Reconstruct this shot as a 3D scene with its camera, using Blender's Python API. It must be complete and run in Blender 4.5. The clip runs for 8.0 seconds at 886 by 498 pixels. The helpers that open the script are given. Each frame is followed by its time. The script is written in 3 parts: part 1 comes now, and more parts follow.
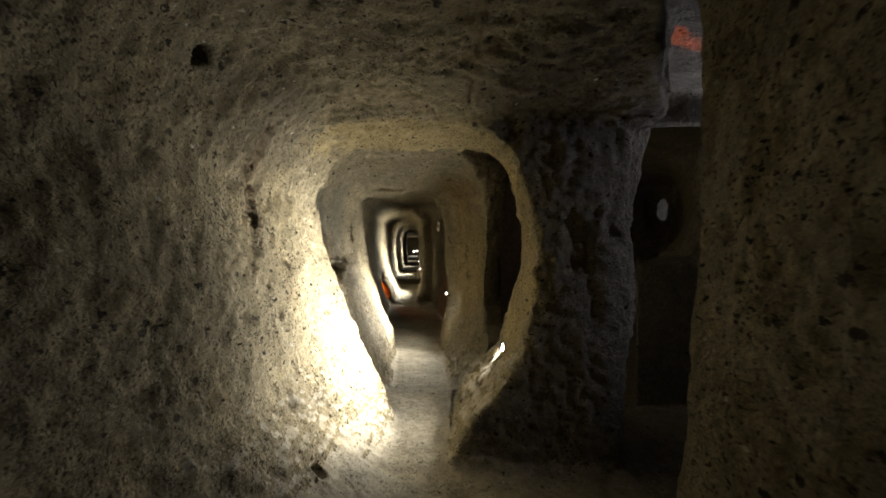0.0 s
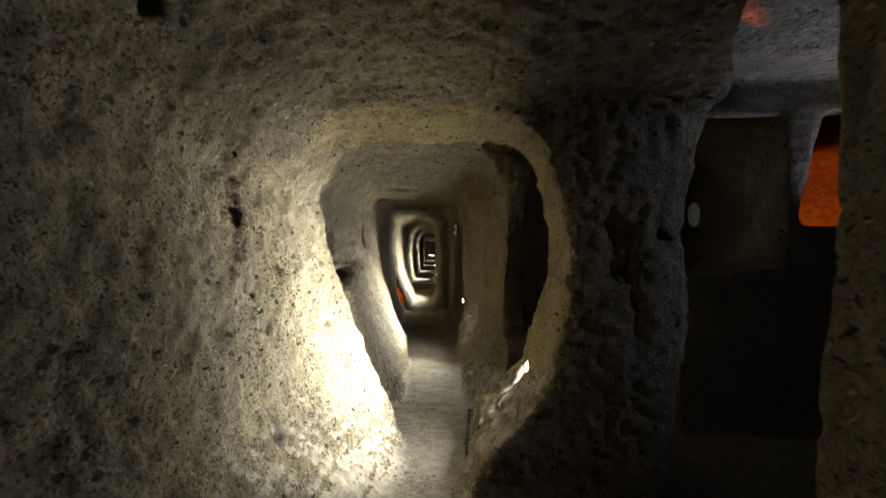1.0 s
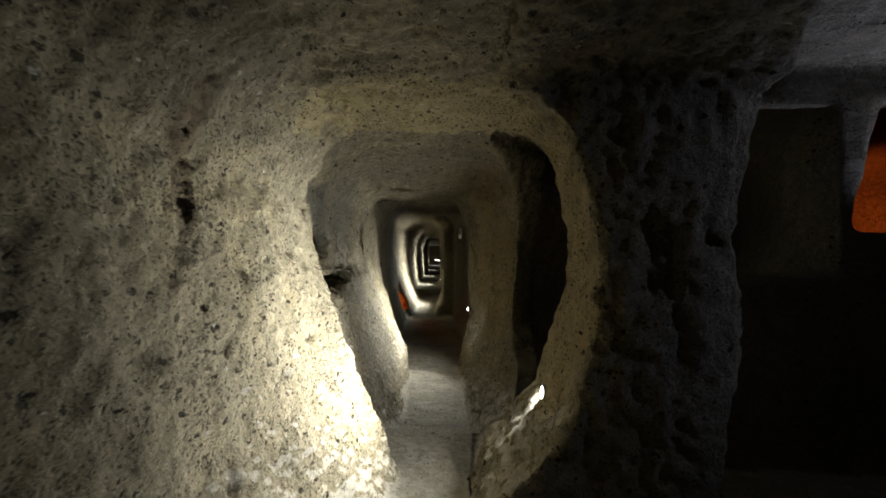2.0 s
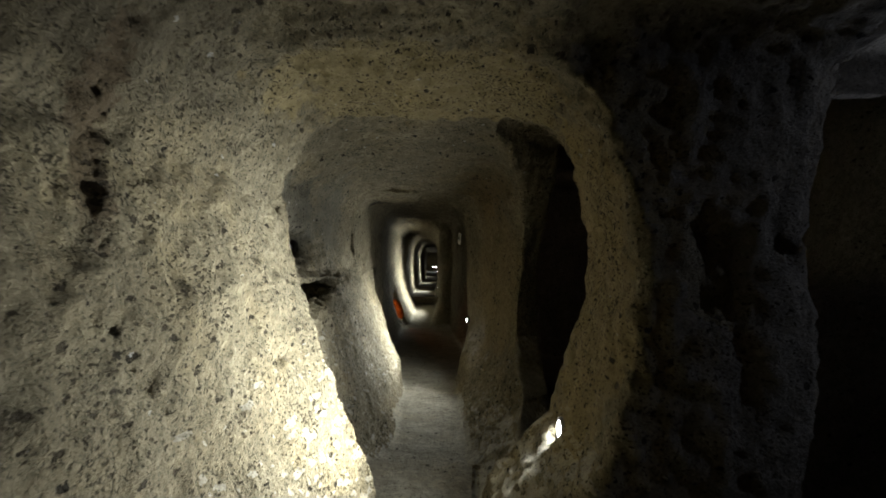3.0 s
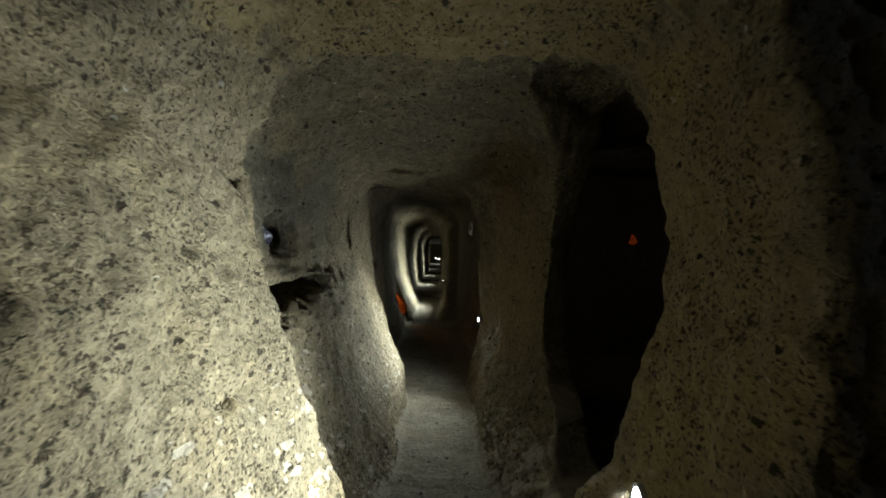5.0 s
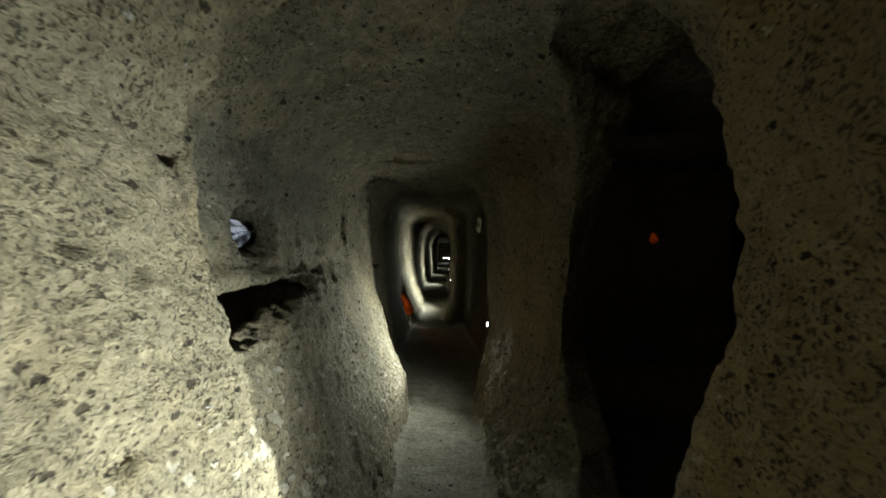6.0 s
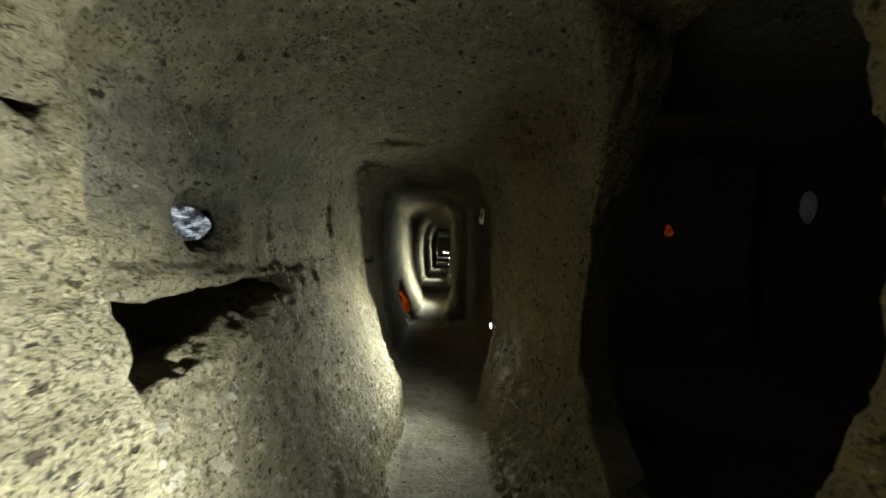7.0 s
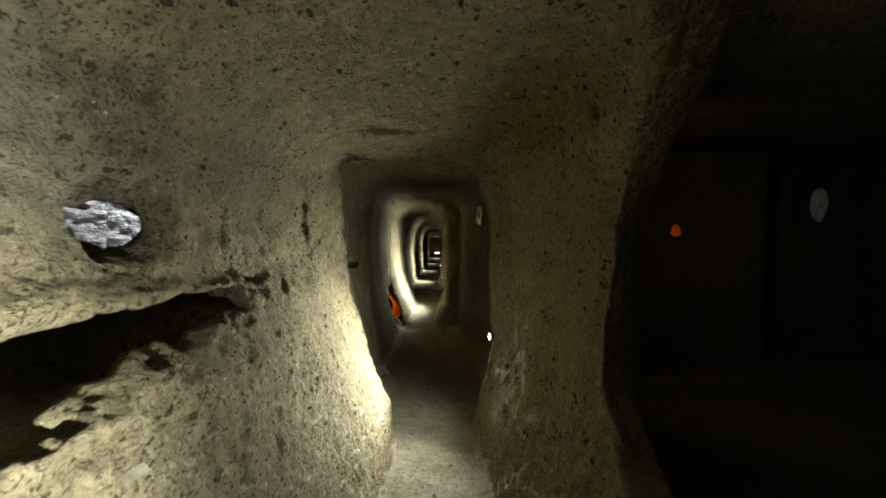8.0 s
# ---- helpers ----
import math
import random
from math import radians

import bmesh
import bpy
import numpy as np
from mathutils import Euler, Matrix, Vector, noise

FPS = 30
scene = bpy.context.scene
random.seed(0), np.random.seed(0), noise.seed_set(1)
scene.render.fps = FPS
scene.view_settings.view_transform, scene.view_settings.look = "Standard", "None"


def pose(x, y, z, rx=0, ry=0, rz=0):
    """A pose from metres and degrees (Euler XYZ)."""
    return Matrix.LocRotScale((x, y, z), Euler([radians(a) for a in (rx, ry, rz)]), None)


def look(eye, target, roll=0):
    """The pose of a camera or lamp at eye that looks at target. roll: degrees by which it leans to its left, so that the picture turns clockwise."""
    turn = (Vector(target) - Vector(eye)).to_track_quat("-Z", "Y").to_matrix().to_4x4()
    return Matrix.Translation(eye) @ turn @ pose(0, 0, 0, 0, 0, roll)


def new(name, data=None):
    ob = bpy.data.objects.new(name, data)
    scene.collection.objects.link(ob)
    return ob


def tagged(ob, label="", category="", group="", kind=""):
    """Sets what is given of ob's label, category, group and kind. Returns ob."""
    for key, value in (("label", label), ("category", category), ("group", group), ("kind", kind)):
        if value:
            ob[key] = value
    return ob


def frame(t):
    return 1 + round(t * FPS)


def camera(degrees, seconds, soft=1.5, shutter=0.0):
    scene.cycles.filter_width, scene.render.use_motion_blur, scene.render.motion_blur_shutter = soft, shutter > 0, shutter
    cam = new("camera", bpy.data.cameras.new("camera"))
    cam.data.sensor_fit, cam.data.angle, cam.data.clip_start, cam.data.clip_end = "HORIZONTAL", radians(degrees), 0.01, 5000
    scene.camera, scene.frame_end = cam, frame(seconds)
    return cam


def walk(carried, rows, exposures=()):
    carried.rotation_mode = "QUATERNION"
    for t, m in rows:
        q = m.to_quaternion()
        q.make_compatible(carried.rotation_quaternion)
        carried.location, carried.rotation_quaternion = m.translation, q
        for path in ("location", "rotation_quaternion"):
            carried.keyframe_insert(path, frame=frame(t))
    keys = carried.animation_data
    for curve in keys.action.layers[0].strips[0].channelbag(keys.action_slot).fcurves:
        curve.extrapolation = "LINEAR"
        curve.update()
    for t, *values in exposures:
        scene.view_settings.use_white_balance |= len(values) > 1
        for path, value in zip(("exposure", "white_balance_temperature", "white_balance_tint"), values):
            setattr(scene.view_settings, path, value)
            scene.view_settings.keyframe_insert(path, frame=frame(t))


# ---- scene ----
cam = camera(91.2, 8.0, shutter=0.5)
METRES, EYE, TILT, LEAN, TURN = 2.3, 1.15, 0.0, 0.0, 0.0
ROWS = [
    (0.0, 0.0, 0.0, 0.0, -0.0, -0.0, 0.0),
    (0.5, -0.0008, 0.0613, -0.0041, 1.08, 0.71, -0.18),
    (1.0, 0.0015, 0.1228, -0.0007, 2.28, 0.6, -0.59),
    (1.5, 0.0014, 0.1845, -0.0007, 2.88, 0.72, -0.91),
    (3.0, -0.0073, 0.3782, 0.0008, 2.59, 2.1, -1.88),
    (3.5, -0.0214, 0.4334, 0.0002, 2.51, 1.99, -1.84),
    (4.0, -0.0334, 0.4818, 0.0005, 2.62, 1.61, -1.82),
    (4.5, -0.0426, 0.5291, 0.0039, 2.52, 1.14, -2.08),
    (6.0, -0.0356, 0.7171, 0.0047, 4.14, 0.84, -2.15),
    (6.5, -0.0404, 0.7835, 0.0069, 4.3, 0.3, -2.25),
    (7.0, -0.0441, 0.8552, 0.0052, 4.12, 0.08, -2.13),
    (7.5, -0.0504, 0.9292, 0.0029, 3.57, 0.31, -1.9),
    (8.0, -0.0602, 0.9925, 0.0123, 2.92, 0.19, -1.79),
]
EXPOSURES = [(0.0, 0.95, 6850, 14), (1.5, 0.38, 6300, 13), (3.0, -0.2, 6050, 9), (4.5, -0.62, 5950, 5), (6.0, -0.75, 5950, 2), (7.0, -0.37, 6200, 0), (8.0, 0.35, 6850, 1)]
walk(cam, [(t, pose(0, 0, EYE, TILT, LEAN, TURN) @ pose(METRES * x, METRES * y, METRES * z, 90 + pitch, roll, yaw)) for t, x, y, z, yaw, pitch, roll in ROWS], EXPOSURES)


# ---- light ----
world = bpy.data.worlds.new("world")
scene.world = world
world.use_nodes = True
world.node_tree.nodes["Background"].inputs["Color"].default_value = (0.02, 0.02, 0.022, 1)
world.node_tree.nodes["Background"].inputs["Strength"].default_value = 0.0

WARM = (1.0, 0.985, 0.86)
COOL = (0.82, 0.86, 1.0)
ORANGE = (1.0, 0.16, 0.015)


def spot(name, eye, target, power, colour, angle=150, blend=0.7, radius=0.02, flat=1.0):
    """A spot lamp; flat: height over width of its beam."""
    data = bpy.data.lights.new(name, "SPOT")
    data.energy, data.color, data.spot_size, data.spot_blend = power, colour, radians(angle), blend
    data.shadow_soft_size = radius
    ob = new(name, data)
    ob.matrix_world = look(eye, target) @ Matrix.Diagonal((1.0, flat, 1.0, 1.0))
    return ob


# ---- materials ----
class Nodes:
    """A short way to wire a node tree."""

    def __init__(self, name):
        self.mat = bpy.data.materials.new(name)
        self.mat.use_nodes = True
        self.tree = self.mat.node_tree
        self.bsdf = self.tree.nodes["Principled BSDF"]

    def add(self, kind, **inputs):
        n = self.tree.nodes.new(kind)
        for k, v in inputs.items():
            self.put(n.inputs[k.replace("_", " ")], v)
        return n

    def put(self, socket, v):
        if isinstance(v, bpy.types.NodeSocket):
            self.tree.links.new(v, socket)
        else:
            socket.default_value = v

    def noise(self, co, scale, detail=4.0, rough=0.6):
        return self.add("ShaderNodeTexNoise", Vector=co, Scale=scale, Detail=detail, Roughness=rough).outputs["Fac"]

    def ramp(self, fac, stops):
        n = self.add("ShaderNodeValToRGB", Fac=fac)
        e = n.color_ramp.elements
        while len(e) < len(stops):
            e.new(0.5)
        for el, (p, c) in zip(e, stops):
            el.position = p
            el.color = (*c, 1) if len(c) == 3 else c
        return n.outputs["Color"]

    def grey(self, fac, a, b, lo=0.0, hi=1.0):
        n = self.add("ShaderNodeMapRange")
        n.interpolation_type = "SMOOTHSTEP"
        for i, v in enumerate((fac, a, b, lo, hi)):
            self.put(n.inputs[i], v)
        return n.outputs[0]

    def math(self, op, a, b=0.0):
        n = self.add("ShaderNodeMath")
        n.operation = op
        self.put(n.inputs[0], a)
        self.put(n.inputs[1], b)
        return n.outputs[0]

    def mix(self, fac, a, b, kind="MIX"):
        n = self.add("ShaderNodeMix")
        n.data_type, n.blend_type = "RGBA", kind
        self.put(n.inputs[0], fac)
        for s, v in ((n.inputs[6], a), (n.inputs[7], b)):
            self.put(s, (*v, 1) if isinstance(v, tuple) and len(v) == 3 else v)
        return n.outputs[2]


def specks(n, co, scale, share, size, thick=None):
    """Ragged hollows: 1 within one; only a share of the cells has one, more where thick is high."""
    warp = n.add("ShaderNodeTexNoise", Vector=co, Scale=scale * 1.9, Detail=4.0, Roughness=0.68)
    moved = n.add("ShaderNodeVectorMath")
    moved.operation = "MULTIPLY_ADD"
    n.put(moved.inputs[0], warp.outputs["Color"])
    n.put(moved.inputs[1], (1.5 / scale, 1.2 / scale, 1.0 / scale))
    n.put(moved.inputs[2], co)
    drawn = n.add("ShaderNodeMapping", Vector=moved.outputs[0])
    drawn.inputs["Rotation"].default_value = (0.55, 0.2, 0.3)
    drawn.inputs["Scale"].default_value = (1.0, 0.72, 1.25)
    v = n.add("ShaderNodeTexVoronoi", Vector=drawn.outputs[0], Scale=scale)
    rnd = n.add("ShaderNodeSeparateColor", Color=v.outputs["Color"])
    here = n.math("LESS_THAN", rnd.outputs[0], n.math("MULTIPLY", thick, share) if thick else share)
    big = n.math("MULTIPLY_ADD", n.math("POWER", rnd.outputs[1], 1.8), size * 1.25)
    n.put(big.node.inputs[2], size * 0.30)
    blob = n.grey(n.math("SUBTRACT", big, v.outputs["Distance"]), 0.0, 0.16)
    return n.math("MULTIPLY", here, blob), rnd.outputs[2]


def stain_or_light_at(n, base, co, rag, centre, size, near, colour, amount):
    """A ragged stain, or painted light or shade, round one place; size: its half axes."""
    off = n.add("ShaderNodeVectorMath")
    off.operation = "SUBTRACT"
    n.put(off.inputs[0], co)
    n.put(off.inputs[1], centre)
    part_size = n.add("ShaderNodeVectorMath")
    part_size.operation = "DIVIDE"
    n.put(part_size.inputs[0], off.outputs[0])
    n.put(part_size.inputs[1], size)
    far = n.add("ShaderNodeVectorMath")
    far.operation = "LENGTH"
    n.put(far.inputs[0], part_size.outputs[0])
    edge = n.math("ADD", far.outputs["Value"], n.math("MULTIPLY", n.math("SUBTRACT", rag, 0.5), 1.8))
    return n.mix(n.grey(edge, 1.0, near, 0.0, amount), base, colour)


def tuff(name, dark, light, speck=1.0, relief=1.0, rough=0.92, stained=0.5, picked=0.0):
    """Speckled volcanic rock; picked: depth of the strokes that a pick left in it."""
    n = Nodes(name)
    co = n.add("ShaderNodeTexCoord").outputs["Object"]
    grain = n.noise(co, 30.0, 5.0, 0.65)
    fine = n.noise(co, 170.0, 3.0, 0.7)
    stain = n.noise(co, 4.0, 6.0, 0.72)
    base = n.mix(n.grey(n.noise(co, 1.7, 3.0), 0.3, 0.7), dark, light)
    base = n.mix(n.grey(n.noise(co, 6.0, 5.0, 0.65), 0.40, 0.62, 0.0, 0.5), base, tuple(0.62 * c for c in dark))
    hue = n.noise(co, 3.3, 4.0, 0.6)
    base = n.mix(n.grey(hue, 0.50, 0.68, 0.0, 0.42), base, tuple(k * c for k, c in zip((1.06, 0.96, 0.74), light)))
    base = n.mix(n.grey(hue, 0.48, 0.34, 0.0, 0.5), base, tuple(k * c for k, c in zip((0.88, 0.91, 0.98), light)))
    # a second, blotchy tone, and crusts the size of a hand
    base = n.mix(n.grey(n.noise(co, 11.0, 5.0, 0.68), 0.40, 0.54, 0.40, 0.0), base, (0.115, 0.098, 0.068))
    base = n.mix(n.grey(n.noise(co, 19.0, 4.0, 0.62), 0.55, 0.66, 0.0, 0.45), base, tuple(min(1.0, 1.22 * c) for c in light))
    base = n.mix(n.grey(grain, 0.36, 0.62, 0.65, 0.0), base, tuple(0.55 * c for c in dark))
    base = n.mix(n.grey(fine, 0.35, 0.7, 0.0, 0.35), base, tuple(min(1.0, 1.3 * c) for c in light))
    base = n.mix(n.grey(stain, 0.52, 0.70, 0.0, 0.7 * stained), base, (0.11, 0.088, 0.058))
    # grey patches round the small window, ochre where water ran by the dark opening
    base = stain_or_light_at(n, base, co, stain, (-0.95, 3.10, 1.36), (0.4, 0.42, 0.30), 0.55, (0.115, 0.112, 0.098), 0.6)
    base = stain_or_light_at(n, base, co, stain, (-0.80, 3.75, 1.45), (0.45, 0.45, 0.36), 0.45, (0.15, 0.148, 0.130), 0.55)
    base = stain_or_light_at(n, base, co, stain, (0.12, 4.05, 1.70), (0.30, 0.75, 0.22), 0.35, (0.17, 0.115, 0.042), 0.6)
    # a darker patch on the ceiling before the arch
    base = stain_or_light_at(n, base, co, stain, (0.42, 1.55, 1.76), (0.40, 0.75, 0.25), 0.4, (0.075, 0.066, 0.056), 0.7)
    # upper left wall darkened in its colour, for lens falloff and the lamp's cutoff
    base = stain_or_light_at(n, base, co, stain, (-0.68, 1.60, 1.66), (0.30, 0.45, 0.28), 0.5, (0.095, 0.080, 0.056), 0.6)
    # a crumbled rusty groove down the wall
    base = stain_or_light_at(n, base, co, n.noise(co, 22.0, 4.0, 0.7), (-0.72, 1.66, 1.42), (0.20, 0.055, 0.30), 0.6, (0.105, 0.072, 0.042), 0.65)
    # the smoother ochre band of the arch, with bounced light painted into its colour
    base = stain_or_light_at(n, base, co, stain, (-0.15, 2.38, 1.74), (0.60, 0.40, 0.30), 0.75, tuple(k * c for k, c in zip((1.25, 1.15, 0.80), light)), 0.5)
    base = stain_or_light_at(n, base, co, stain, (0.44, 2.35, 1.10), (0.25, 0.40, 0.75), 0.7, tuple(k * c for k, c in zip((1.08, 0.96, 0.66), light)), 0.5)
    # the ochre wall by the doorway
    base = stain_or_light_at(n, base, co, stain, (0.22, 4.25, 1.05), (0.30, 0.75, 0.75), 0.5, (0.31, 0.238, 0.120), 0.5)
    # a near-black patch at the doorway's upper left corner
    base = stain_or_light_at(n, base, co, n.noise(co, 14.0, 5.0, 0.7), (-0.80, 4.95, 1.68), (0.16, 0.3, 0.14), 0.5, (0.035, 0.028, 0.020), 0.8)
    # crumbled hollows: more of them where the rock is softer
    soft = n.noise(co, 4.2, 4.0, 0.6)
    worn = n.math("ADD", n.noise(co, 92.0, 4.0, 0.6), n.math("MULTIPLY", n.math("SUBTRACT", soft, 0.5), 0.26))
    hollow = n.grey(worn, 0.435 - 0.05 * (1 - speck), 0.34, 0.0, 1.0)
    thick = n.grey(n.noise(co, 5.5, 3.0, 0.6), 0.36, 0.64, 0.30, 1.75)
    s1, tone1 = specks(n, co, 34.0, 0.32 * speck, 0.32, thick)
    s2, tone2 = specks(n, co, 78.0, 0.30 * speck, 0.36, thick)
    s3, tone3 = specks(n, co, 19.0, 0.045 * speck, 0.20, thick)
    s4, tone4 = specks(n, co, 44.0, 0.05 * speck, 0.26)
    # dark inclusions, and the small pits' shade put into the same colour
    base = n.mix(n.math("MULTIPLY", hollow, 0.85), base, (0.060, 0.050, 0.034))
    base = n.mix(n.math("MULTIPLY", s1, 0.92), base, n.ramp(tone1, [(0.0, (0.014, 0.011, 0.007)), (1.0, (0.065, 0.052, 0.034))]))
    base = n.mix(n.math("MULTIPLY", s2, 0.85), base, n.ramp(tone2, [(0.0, (0.024, 0.018, 0.011)), (1.0, (0.12, 0.094, 0.06))]))
    base = n.mix(n.math("MULTIPLY", s3, 0.85), base, n.ramp(tone3, [(0.0, (0.020, 0.015, 0.009)), (1.0, (0.09, 0.068, 0.042))]))
    base = n.mix(n.math("MULTIPLY", s4, 0.7), base, (0.52, 0.51, 0.48))
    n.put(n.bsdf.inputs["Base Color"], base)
    n.put(n.bsdf.inputs["Roughness"], rough)
    n.put(n.bsdf.inputs["Specular IOR Level"], 0.25)
    h = n.math("MULTIPLY", n.noise(co, 30.0, 6.0, 0.72), 0.026 * relief)
    h = n.math("ADD", h, n.math("MULTIPLY", n.noise(co, 13.0, 4.0, 0.6), 0.022 * relief))
    h = n.math("SUBTRACT", h, n.math("MULTIPLY", hollow, 0.012 * relief))
    h = n.math("SUBTRACT", h, n.math("MULTIPLY", n.math("MAXIMUM", s1, s3), 0.016 * relief))
    h = n.math("SUBTRACT", h, n.math("MULTIPLY", s2, 0.006 * relief))
    h = n.math("ADD", h, n.math("MULTIPLY", fine, 0.004 * relief))
    if picked:
        along = n.add("ShaderNodeMapping", Vector=co)
        along.inputs["Rotation"].default_value = (0.5, 0.7, 0.3)
        along.inputs["Scale"].default_value = (16.0, 55.0, 60.0)
        stroke = n.grey(n.noise(along.outputs[0], 1.0, 3.0, 0.6), 0.40, 0.60)
        h = n.math("ADD", h, n.math("MULTIPLY", stroke, picked))
    bump = n.add("ShaderNodeBump", Height=h, Distance=1.0, Strength=0.9)
    n.put(n.bsdf.inputs["Normal"], bump.outputs["Normal"])
    return n.mat


TUFF = tuff("tuff", (0.235, 0.204, 0.138), (0.337, 0.293, 0.196), 1.1, 1.8)
TUFF_GREY = tuff("tuff_grey", (0.23, 0.208, 0.172), (0.33, 0.302, 0.255), 0.6, 1.7, 0.92, 0.2)
TUFF_HEWN = tuff("hewn_tuff", (0.40, 0.39, 0.38), (0.52, 0.51, 0.50), 0.3, 1.2, 0.92, 0.0, 0.03)
MORTAR = tuff("mortar", (0.46, 0.44, 0.38), (0.58, 0.56, 0.50), 0.15, 0.9, 0.85)
TUFF_FLOOR = tuff("trodden_tuff", (0.27, 0.25, 0.20), (0.34, 0.315, 0.255), 0.3, 0.35, 0.85)


def plain(name, colour, rough=0.5, metal=0.0, glow=0.0, light=(1, 1, 1)):
    n = Nodes(name)
    co = n.add("ShaderNodeTexCoord").outputs["Object"]
    dust = n.grey(n.noise(co, 40.0), 0.35, 0.7, 0.0, 0.35)
    n.put(n.bsdf.inputs["Base Color"], n.mix(dust, colour, (0.32, 0.29, 0.23)))
    n.put(n.bsdf.inputs["Roughness"], rough)
    n.put(n.bsdf.inputs["Metallic"], metal)
    if glow:
        n.put(n.bsdf.inputs["Emission Color"], (*light, 1))
        n.put(n.bsdf.inputs["Emission Strength"], glow)
    return n.mat


# ---- the carved rock: a field that is negative in the air, meshed where it is zero ----
def steps(*stretches):
    """Grid lines: (from, to, spacing at the start, spacing at the end), end to end."""
    out = [stretches[0][0]]
    for a, b, s0, s1 in stretches:
        p = a
        while True:
            p += s0 + (s1 - s0) * (p - a) / (b - a)
            if p > b - 0.4 * s1:
                break
            out.append(p)
        out.append(b)
    return np.array(out, dtype=np.float32)


FINE = 0.011
GX = steps((-2.9, -1.5, 0.016, 0.016), (-1.5, -1.05, 0.016, FINE), (-1.05, 0.62, FINE, FINE), (0.62, 1.05, FINE, 0.03), (1.05, 1.5, 0.03, 0.06), (1.5, 5.5, 0.06, 0.08))
GY = steps((-1.6, 0.25, 0.06, FINE), (0.25, 5.3, FINE, FINE), (5.3, 12.0, FINE, 0.05), (12.0, 33.0, 0.05, 0.14))
GZ = steps((-0.25, 0.0, 0.05, FINE * 1.3), (0.0, 1.95, FINE * 1.2, FINE * 1.2), (1.95, 2.55, FINE * 1.3, 0.06))
FIELD = np.full((len(GX), len(GY), len(GZ)), 0.3, dtype=np.float32)


def window(x0, x1, y0, y1, z0, z1, m=0.3):
    """The part of the grid round a box, and its coordinates."""
    s = tuple(slice(max(0, np.searchsorted(g, a - m) - 1), np.searchsorted(g, b + m) + 1) for g, a, b in ((GX, x0, x1), (GY, y0, y1), (GZ, z0, z1)))
    return s, GX[s[0]][:, None, None], GY[s[1]][None, :, None], GZ[s[2]][None, None, :]


def union(s, d, k):
    """Carve d out of the rock, edges rounded over about k."""
    a = FIELD[s]
    h = np.maximum(k - np.abs(a - d), 0.0) / k
    FIELD[s] = np.minimum(a, d) - h * h * (k * 0.25)


def fill(s, d, k):
    """Leave the rock d standing."""
    a, d = FIELD[s], -d
    h = np.maximum(k - np.abs(a - d), 0.0) / k
    FIELD[s] = np.maximum(a, d) + h * h * (k * 0.25)


def joined(a, b, k):
    """The larger of two distances, the corner between them rounded over about k."""
    h = np.maximum(k - np.abs(a - b), 0.0) / k
    return np.maximum(a, b) + h * h * (k * 0.25)


def wall_line(z, line):
    """How far out a wall stands at the heights z: line holds (height, x) from the foot up."""
    h, x = zip(*line)
    return np.interp(z, h, x).astype(np.float32)


def tube(y0, y1, a, b=None, corner=0.2, end=0.06, put=union, k=0.025, across=False):
    """A passage along y, from the section a to b, each (left wall, right wall, floor, ceiling); the walls as for wall_line.
    across: it runs along x instead, and its walls are given by their y."""
    b = b or a
    lo, hi = min(p[1] for p in a[0] + b[0]), max(p[1] for p in a[1] + b[1])
    bottom, top = min(a[2], b[2]), max(a[3], b[3])
    if across:
        s, y, x, z = window(y0, y1, lo, hi, bottom, top)
    else:
        s, x, y, z = window(lo, hi, y0, y1, bottom, top)
    t = np.clip((y - y0) / (y1 - y0), 0, 1)
    l, r = (wall_line(z, a[i]) * (1 - t) + wall_line(z, b[i]) * t for i in (0, 1))
    f, c = (a[i] + (b[i] - a[i]) * t for i in (2, 3))
    walls = np.maximum((l - x) * 0.92, (x - r) * 0.92)
    d = joined(joined(walls, z - c, corner), f - z, 0.06) + end
    e = np.maximum(y0 - y, y - y1) + end
    d = np.minimum(np.maximum(d, e), 0) + np.hypot(np.maximum(d, 0), np.maximum(e, 0)) - end
    put(s, d.astype(np.float32), k)


def box(x0, x1, y0, y1, z0, z1, r=0.08, put=union, k=0.03):
    s, x, y, z = window(x0, x1, y0, y1, z0, z1)
    q = [np.abs(p - (a + b) / 2) - (b - a) / 2 + r for p, a, b in ((x, x0, x1), (y, y0, y1), (z, z0, z1))]
    d = np.minimum(np.maximum(np.maximum(q[0], q[1]), q[2]), 0) + np.sqrt(sum(np.maximum(p, 0) ** 2 for p in q)) - r
    put(s, d.astype(np.float32), k)


def hole(a, b, ra, rb, k=0.03, squash=1.0):
    """A round bore from a to b, of radius ra to rb; squash: height over width."""
    a, b = np.array(a, np.float32), np.array(b, np.float32)
    m = max(ra, rb) * max(1, squash)
    lo, hi = np.minimum(a, b) - m, np.maximum(a, b) + m
    s, x, y, z = window(lo[0], hi[0], lo[1], hi[1], lo[2], hi[2], 0.1)
    v = b - a
    t = np.clip(((x - a[0]) * v[0] + (y - a[1]) * v[1] + (z - a[2]) * v[2]) / float(v @ v), 0, 1)
    d = np.sqrt((x - a[0] - t * v[0]) ** 2 + (y - a[1] - t * v[1]) ** 2 + ((z - a[2] - t * v[2]) / squash) ** 2) - (ra + (rb - ra) * t)
    union(s, d.astype(np.float32), k)


